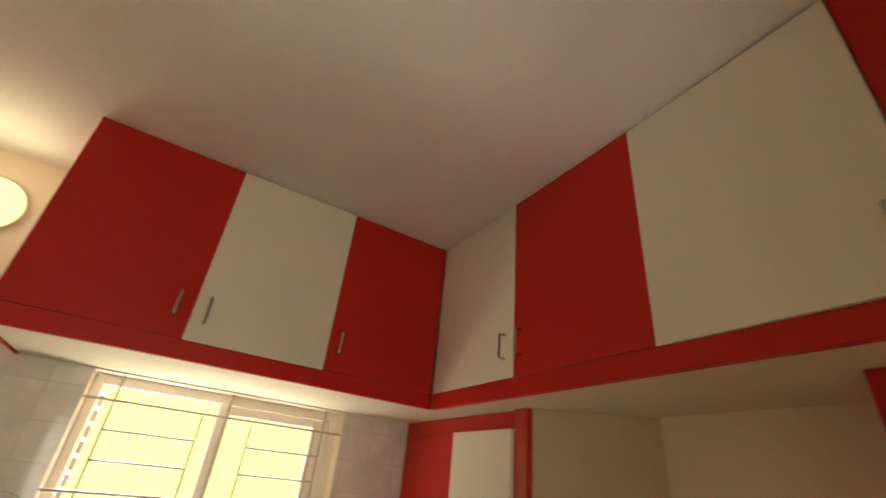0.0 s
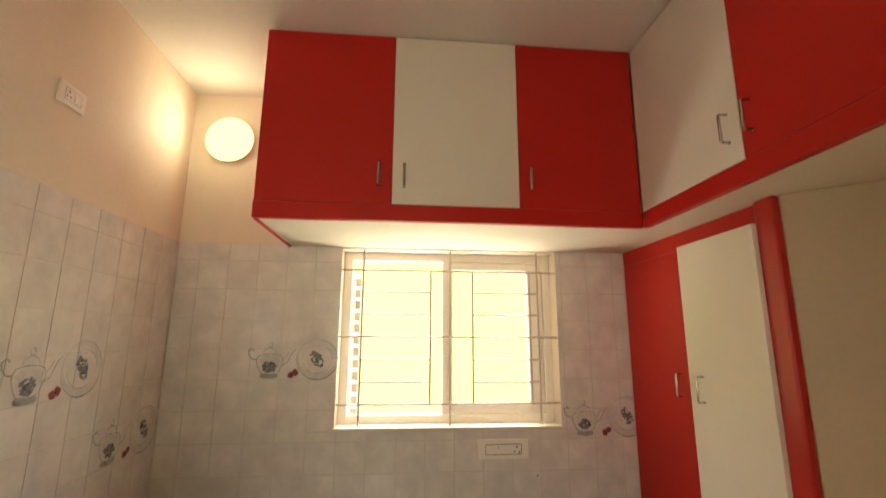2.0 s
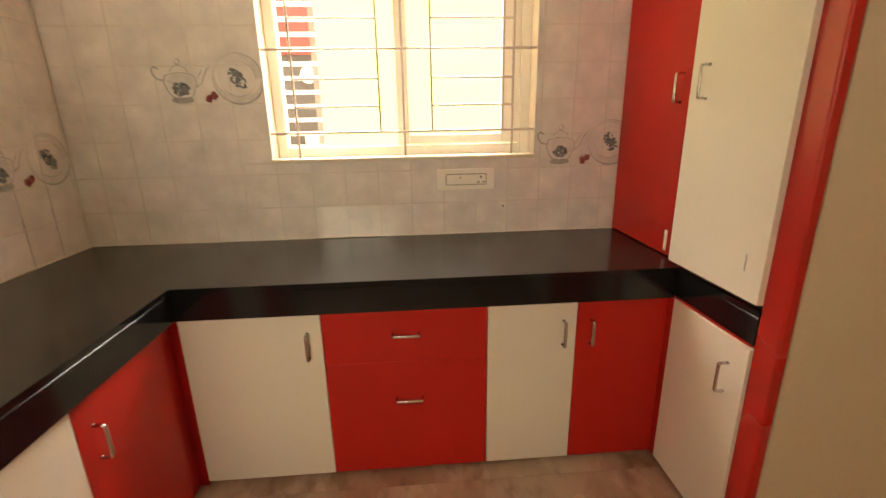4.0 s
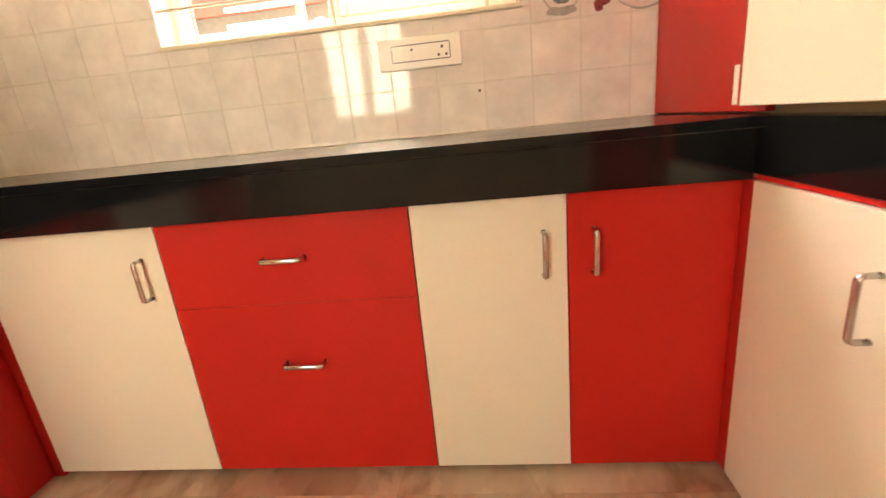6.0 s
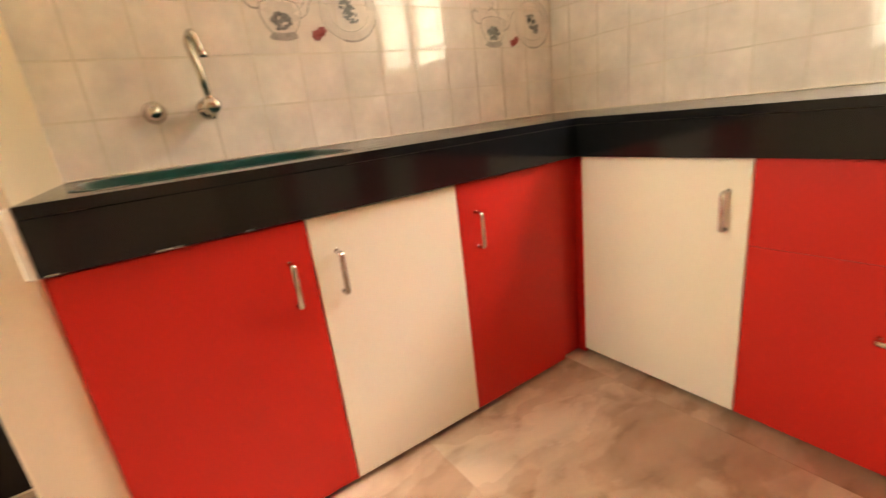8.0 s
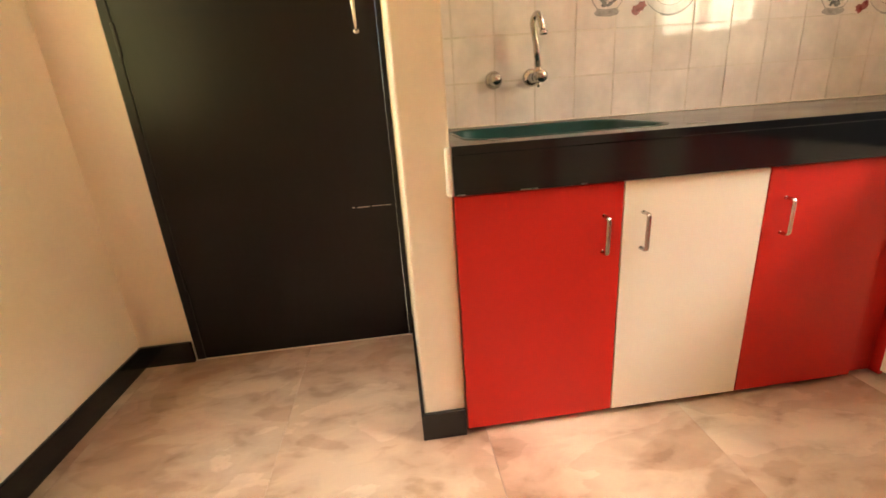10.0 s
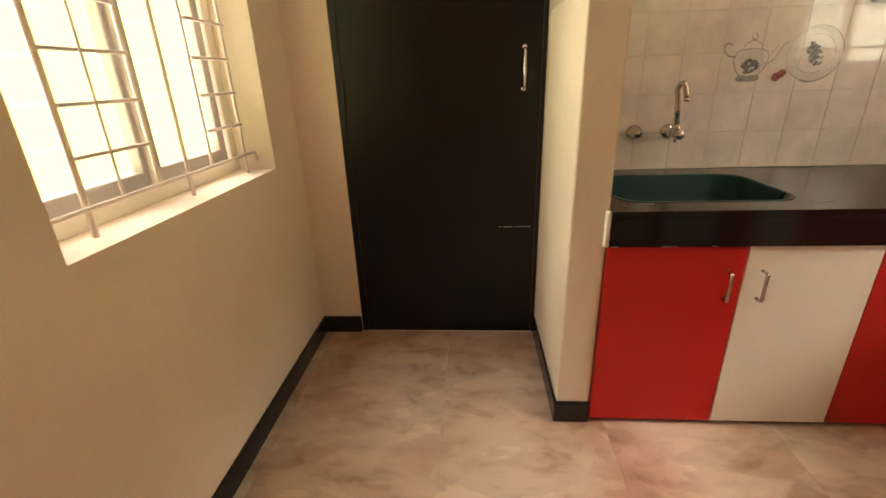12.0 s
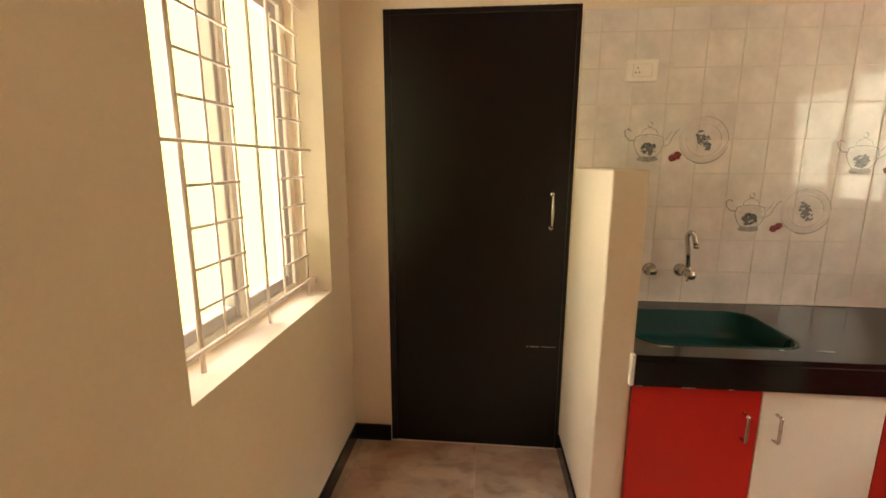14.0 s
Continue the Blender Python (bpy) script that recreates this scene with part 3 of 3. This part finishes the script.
# ---- windows ----
def window(name, wx0, wx1, z0, z1, y0, sgn, mull, label, sash_paint):
    """Frame in the opening; y0 the inner face of the frame, sgn the way out."""
    w = thing(name, label=label, category="window", kind="structure")
    d = .055 * sgn
    f = .045
    part("window_frame", boxes((wx0, wx0 + f, y0, y0 + d, z0, z1), (wx1 - f, wx1, y0, y0 + d, z0, z1), (wx0 + f, wx1 - f, y0, y0 + d, z1 - f, z1),
                               (wx0 + f, wx1 - f, y0, y0 + d, z0, z0 + f), (mull - .015, mull + .015, y0, y0 + d, z0 + f, z1 - f), bevel=.003), M_FRAME, w, "cream coated window frame")

    def sash(a, b, inv, left=.042, right=.042):
        s = part("sash", boxes((a, a + left, 0, .038 * sgn, z0 + f + .004, z1 - f - .004), (b - right, b, 0, .038 * sgn, z0 + f + .004, z1 - f - .004),
                               (a + left, b - right, 0, .038 * sgn, z1 - f - .046, z1 - f - .004), (a + left, b - right, 0, .038 * sgn, z0 + f + .004, z0 + f + .046), bevel=.003), sash_paint, w, "sliding sash")
        p = part("pane", boxes((a + left - .002, b - right + .002, .016 * sgn, .021 * sgn, z0 + f + .044, z1 - f - .044)), inv, s, "window glass")
        p.visible_shadow = False
        return s
    return w, sash


GN = .590                                  # grille plane, north
w1, sash = window("window_1", NW[0], NW[1], NW[2], NW[3], .675, 1, .778, "cream framed window with one side open behind a bar grille", M_FRAME)
s = sash(.794, 1.332, M_GLASS, .026, .084)
s.matrix_local = pose(0, .682, 0)
w2, sash = window("window_2", SW[0], SW[1], SW[2], SW[3], -2.650, -1, .105, "cream framed window with sashes behind a bar grille", M_SASH_SHADED)
s = sash(-.300, .089, M_GLASS, .040, .022)
s.matrix_local = pose(0, -2.657, 0)
s = sash(.121, .540, M_GLASS, .022, .040)
s.matrix_local = pose(0, -2.657, 0)

part("window_sill", boxes((NW[0] - .012, NW[1] + .004, YN - .006, .672, NW[2] - .014, NW[2] + .001), bevel=.002), M_SLAB, w1, "cream sill")


def bars(name, rows, label, paint):
    g = thing(name, label=label, category="window grille")
    for a, b, r in rows:
        part("bar", cyl_between(bmesh.new(), a, b, r, 8), paint, g, smooth=False)
    return g


rows = []
for x in (.330, .797, 1.280):
    rows.append(((x, GN + .012, NW[2] - .001), (x, GN + .012, NW[3] + .001), .0055))
for z in (1.287, 1.625, 1.975):
    rows.append(((NW[0] - .002, GN, z), (NW[1] + .002, GN, z), .0055))
for x in (.692, .920, 1.235):
    rows.append(((x, GN + .009, 1.287), (x, GN + .009, 1.975), .0050))
for z in (1.395, 1.508, 1.742, 1.858):
    rows.append(((.330, GN + .003, z), (.692, GN + .003, z), .0050))
    rows.append(((.920, GN + .003, z), (1.280, GN + .003, z), .0050))
bars("window_grille", rows, "cream painted steel bar grille in the window over the worktop", M_GRILLE_BACKLIT)
rows = []
GS = -2.575
for x in (.430, .055, -.290):
    rows.append(((x, GS - .012, SW[2] - .001), (x, GS - .012, SW[3] + .001), .0075 if x > .4 else .006))
for z in (.968, 1.508, 2.048):
    rows.append(((SW[0] + (.028 if z < 1 else -.002), GS, z), (SW[1] + .002, GS, z), .0055))
for x in (.190, -.070):
    rows.append(((x, GS - .009, .968), (x, GS - .009, 2.048), .0055))
for k in (1, 2, 3, 4, 6, 7, 8, 9):
    z = .968 + .108 * k
    rows.append(((.190, GS - .003, z), (.430, GS - .003, z), .0050))
    rows.append(((-.290, GS - .003, z), (-.070, GS - .003, z), .0050))
rows.append(((.335, GS + .002, .968), (.335, GS + .002, 2.048), .0038))
for a, b in (((SW[0] + .030, GS, .968), (SW[0] + .012, GS, .964)), ((SW[0] + .012, GS, .964), (SW[0] + .004, GS, .935))):
    rows.append((a, b, .0055))
bars("window_grille", rows, "cream painted steel bar grille in the passage window", M_GRILLE_LIT)

# ---- round wall lamp ----
lamp = thing("wall_lamp", (-.411, YN + .004, 2.669), "round glowing lamp with a thin rim high on the cream wall", "lamp")
bm = bmesh.new()
lathe(bm, [(0, .112), (.020, .116), (.024, .121), (.030, .121), (.031, .118)], (0, 0, 0), (0, -1, 0), 40)
part("housing", bm, M_PLASTIC, lamp, "thin cream rim", True)
bm = bmesh.new()
lathe(bm, [(.0315, .122), (.033, .127), (.038, .123), (.042, .105), (.044, .06), (.045, .001)], (0, 0, 0), (0, -1, 0), 40)
part("diffuser", bm, M_LAMP, lamp, "round glowing diffuser", True)

# ---- switches and sockets ----
def plate(name, at, rz, w, h, label, wide=False):
    s = thing(name, at, label, "socket", rz=rz)
    part("cover", boxes((-w / 2, w / 2, -.010, 0, -h / 2, h / 2), bevel=.003, seg=2), M_PLASTIC, s)
    if wide:
        a, b, c, e = -w * .33, w * .36, -h * .24, h * .24
        part("module_rim", boxes((a, b, -.0112, -.0100, e, e + .0025), (a, b, -.0112, -.0100, c - .0025, c), (a - .0025, a, -.0112, -.0100, c, e), (b, b + .0025, -.0112, -.0100, c, e)), M_DARKP, s, "dark thin rim")
        part("rocker", boxes((-.05, -.022, -.013, -.0101, c + .002, e - .002), bevel=.001), M_PLASTIC, s)
        for q in ((.068, .076, -.0110, -.0101, .006, .014), (.056, .064, -.0110, -.0101, -.016, -.009), (.080, .088, -.0110, -.0101, -.016, -.009), (-.026, -.020, -.0140, -.0131, .006, .012)):
            part("socket_hole", boxes(q), M_DARKP, s, "dark pin hole")
    else:
        part("module_rim", boxes((-w * .3, w * .3, -.0118, -.0100, h * .27, h * .29), (-w * .3, w * .3, -.0118, -.0100, -h * .29, -h * .27),
                                 (-w * .31, -w * .295, -.0118, -.0100, -h * .29, h * .29), (w * .295, w * .31, -.0118, -.0100, -h * .29, h * .29)), M_GROUT, s)
        part("rocker", boxes((.004, w * .27, -.014, -.0101, -h * .22, h * .22), bevel=.001), M_PLASTIC, s)
        for q in ((-.022, -.017, -.0108, -.0101, .008, .013), (-.030, -.025, -.0108, -.0101, -.010, -.005), (-.014, -.009, -.0108, -.0101, -.010, -.005)):
            part("socket_hole", boxes(q), M_DARKP, s, "dark pin hole")
    return s


plate("wall_socket", (1.062, YN - .001, 1.072), 0, .262, .094, "wide ivory socket plate on the tiles below the window", True)
plate("wall_socket", (XW + .001, -1.175, 1.850), 90, .130, .092, "ivory socket plate on the tiled wall above the sink")
plate("wall_socket", (XW - .005, -.262, 2.437), 90, .122, .078, "ivory socket plate high on the cream wall")

hole = thing("drill_hole", (1.240, YN, .942), "small dark drill hole in the wall tiles", "hole")
bm = bmesh.new()
lathe(bm, [(0, .0045), (.0008, .0045), (.001, .003)], (0, 0, 0), (0, -1, 0), 10)
part("hole_plug", bm, M_DARKP, hole)

# ---- printed tile pictures ----
def ring(bm, cx, cz, rx, rz, w, y, a0=0, a1=360, n=40):
    prev = None
    for i in range(n + 1):
        a = radians(a0 + (a1 - a0) * i / n)
        c, s = math.cos(a), math.sin(a)
        ww = w * (0.55 + 0.45 * math.sin(a * 1.5 + 1))
        pair = (bm.verts.new((cx + (rx - ww) * c, y, cz + (rz - ww) * s)), bm.verts.new((cx + rx * c, y, cz + rz * s)))
        if prev:
            bm.faces.new((prev[0], prev[1], pair[1], pair[0]))
        prev = pair


def blob(bm, cx, cz, r, y, rng, n=16, squash=1.0):
    vs = [bm.verts.new((cx + r * rng.uniform(.7, 1.15) * math.cos(math.tau * k / n), y, cz + squash * r * rng.uniform(.7, 1.15) * math.sin(math.tau * k / n))) for k in range(n)]
    bm.faces.new(vs)


def stroke(bm, pts, w, y):
    pts = [Vector((a, 0, b)) for a, b in pts]
    prev = None
    for i, p in enumerate(pts):
        d = (pts[min(i + 1, len(pts) - 1)] - pts[max(i - 1, 0)]).normalized()
        nrm = Vector((-d.z, 0, d.x)) * w / 2
        pair = (bm.verts.new((p.x - nrm.x, y, p.z - nrm.z)), bm.verts.new((p.x + nrm.x, y, p.z + nrm.z)))
        if prev:
            bm.faces.new((prev[0], prev[1], pair[1], pair[0]))
        prev = pair


def tile_print(at, rz, seed, plate_clip=None):
    """A printed teapot, two cherries and a plate; local x runs to the right as one looks at the wall, 0 at the teapot's left end."""
    rng = random.Random(seed)
    t = thing("tile_print", at, "printed grey teapot, plate and dark red cherries on glazed tiles", "tile picture", "printed tile pictures", rz=rz)
    bm = bmesh.new()                                  # pale fills
    blob(bm, .115, .085, .055, -.0006, random.Random(1), 24, .8)
    part("pale_shading", bm, M_PRINT_PALE, t)
    bm = bmesh.new()
    ring(bm, .345, .10, .101, .097, .028, -.0006)
    part("pale_shading", bm, M_PRINT_PALE, t)
    bm = bmesh.new()
    y = -.0012
    stroke(bm, [(.055, .115), (.048, .085), (.062, .050), (.078, .030)], .004, y)       # body left
    stroke(bm, [(.170, .115), (.178, .085), (.165, .050), (.150, .030)], .003, y)
    stroke(bm, [(.055, .115), (.080, .123), (.112, .126), (.145, .123), (.170, .115)], .003, y)
    stroke(bm, [(.078, .128), (.085, .145), (.112, .156), (.140, .145), (.148, .128)], .0025, y)
    ring(bm, .113, .168, .011, .013, .005, y)
    stroke(bm, [(.052, .098), (.028, .100), (.010, .118), (.006, .140), (.020, .150), (.034, .140)], .006, y)   # handle
    stroke(bm, [(.176, .070), (.200, .085), (.212, .115), (.228, .140), (.240, .146)], .0035, y)    # spout
    stroke(bm, [(.180, .100), (.196, .120), (.205, .138)], .0025, y)
    stroke(bm, [(.068, .018), (.090, .010), (.125, .008), (.155, .016)], .006, y)
    stroke(bm, [(.078, .030), (.112, .026), (.150, .030)], .004, y)
    for k in range(5):
        blob(bm, .080 + .016 * k, .019, .013, y - .0001 * k, rng, 10, .8)           # shaded foot
    part("teapot_outline", bm, M_PRINT, t)
    bm = bmesh.new()
    ring(bm, .345, .10, .104, .100, .0035, y)
    ring(bm, .345, .10, .074, .070, .0022, y)
    ring(bm, .346, .098, .105, .101, .006, y - .0002, 250, 345, 20)
    part("plate_outline", bm, M_PRINT, t)
    bm = bmesh.new()
    for _ in range(70):
        a_, q_ = rng.uniform(0, math.tau), rng.random() ** .6
        blob(bm, .113 + .031 * q_ * math.cos(a_), .062 + .026 * q_ * math.sin(a_), rng.uniform(.003, .009), y - .0001 * rng.random() - .0003, rng, 9, .8)
    part("teapot_motif", bm, M_PRINT_DARK, t, "dark grey leaf motif")
    bm = bmesh.new()
    for _ in range(80):
        a_, q_ = rng.uniform(0, math.tau), rng.random() ** .6
        u_, w_ = .028 * q_ * math.cos(a_), .046 * q_ * math.sin(a_)
        blob(bm, .345 + u_ * .9 - w_ * .45, .100 + w_ * .9 + u_ * .3, rng.uniform(.003, .008), y - .0001 * rng.random() - .0003, rng, 9, .8)
    part("plate_motif", bm, M_PRINT_DARK, t, "dark grey leaf motif")
    bm = bmesh.new()
    blob(bm, 0.220, .022, .017, y, rng, 14)
    part("cherry", bm, M_PRINT_RED, t, "dark red cherry")
    bm = bmesh.new()
    blob(bm, .240, .034, .017, y - .0004, rng, 14)
    part("cherry", bm, M_PRINT_RED, t, "dark red cherry")
    return t


for i, (y, z) in enumerate(((-1.232, 1.458), (-.768, 1.150), (-.345, 1.408), (.112, 1.112))):
    tile_print((XW + .0015, y, z), 90, i)
tile_print((-.228, YN - .0015, 1.412), 0, 9)
tile_print((1.386, YN - .0015, 1.122), 0, 10)

# ---- floor tiles ----
FX = [XW, .97, XE]
FY = [YS, -2.46, -1.860, -1.260, -.672, -.070, YN]
for i in range(2):
    for j in range(6):
        ob = part("tile", boxes((FX[i] + .0005, FX[i + 1] - .0005, FY[j] + .0005, FY[j + 1] - .0005, -.0115, 0)), M_MARBLE, bpy.data.objects["floor"])

# ---- wall tiles ----
def tile_mesh(w, h):
    bm = boxes((0, w, 0, .006, 0, h))
    bmesh.ops.bevel(bm, geom=[e for e in bm.edges if all(v.co.y < .001 for v in e.verts)], offset=.0022, segments=2, affect='EDGES')
    me = bpy.data.meshes.new("tile")
    bm.to_mesh(me)
    bm.free()
    me.materials.append(M_TILE)
    return me


PU, PV, GAP = .147, .149, .0018
MESHES = {}
TILT = random.Random(4)                     # each tile sits a hair out of true


def tiling(parent, u_start, u0, u1, v0, v1, hole, place):
    k0 = math.floor((u0 - u_start) / PU)
    us = sorted({u0, u1, *[u_start + PU * k for k in range(k0, k0 + 30) if u0 + .01 < u_start + PU * k < u1 - .01]})
    vs = [v0 + PV * k for k in range(20) if v0 + PV * k < v1 - .01] + [v1]
    for a, b in zip(us, us[1:]):
        for c, e in zip(vs, vs[1:]):
            cells = [(a, b, c, e)]
            if hole:
                h = hole
                if not (b <= h[0] or a >= h[1] or e <= h[2] or c >= h[3]):
                    cells = []
                    if c < h[2]:
                        cells.append((a, b, c, h[2]))
                    if e > h[3]:
                        cells.append((a, b, h[3], e))
                    m0, m1 = max(c, h[2]), min(e, h[3])
                    if a < h[0]:
                        cells.append((a, h[0], m0, m1))
                    if b > h[1]:
                        cells.append((h[1], b, m0, m1))
            for p, q, r, s in cells:
                w, t = round(q - p - GAP, 4), round(s - r - GAP, 4)
                if w < .008 or t < .008:
                    continue
                if (w, t) not in MESHES:
                    MESHES[(w, t)] = tile_mesh(w, t)
                ob = link("tile", MESHES[(w, t)], None, parent)
                ob.matrix_world = place(p + GAP / 2, r + GAP / 2) @ pose(0, -.0003, 0, TILT.gauss(0, .16), 0, TILT.gauss(0, .16))


wn_ = bpy.data.objects["wall_north"]
part("tile_bed", wall_mesh('y', YN + .0015, YN + .0055, XW, XT, TOP - .01, TILE_TOP, [(NW[0] + .0, NW[1], NW[2], TILE_TOP)]), M_GROUT, wn_)
tiling(wn_, -.359, XW, XT - .002, TOP + .001, TILE_TOP, (NW[0] - .002, NW[1] + .002, NW[2] - .014, 3), lambda u, v: pose(u, YN, v))
ww_ = bpy.data.objects["wall_west"]
part("tile_bed", wall_mesh('x', XW - .0015, XW - .0055, -1.432, YN, TOP - .01, TILE_TOP, []), M_GROUT, ww_)
tiling(ww_, -.914, -1.432, YN, TOP + .001, TILE_TOP, None, lambda u, v: pose(XW, u, v, 0, 0, 90))
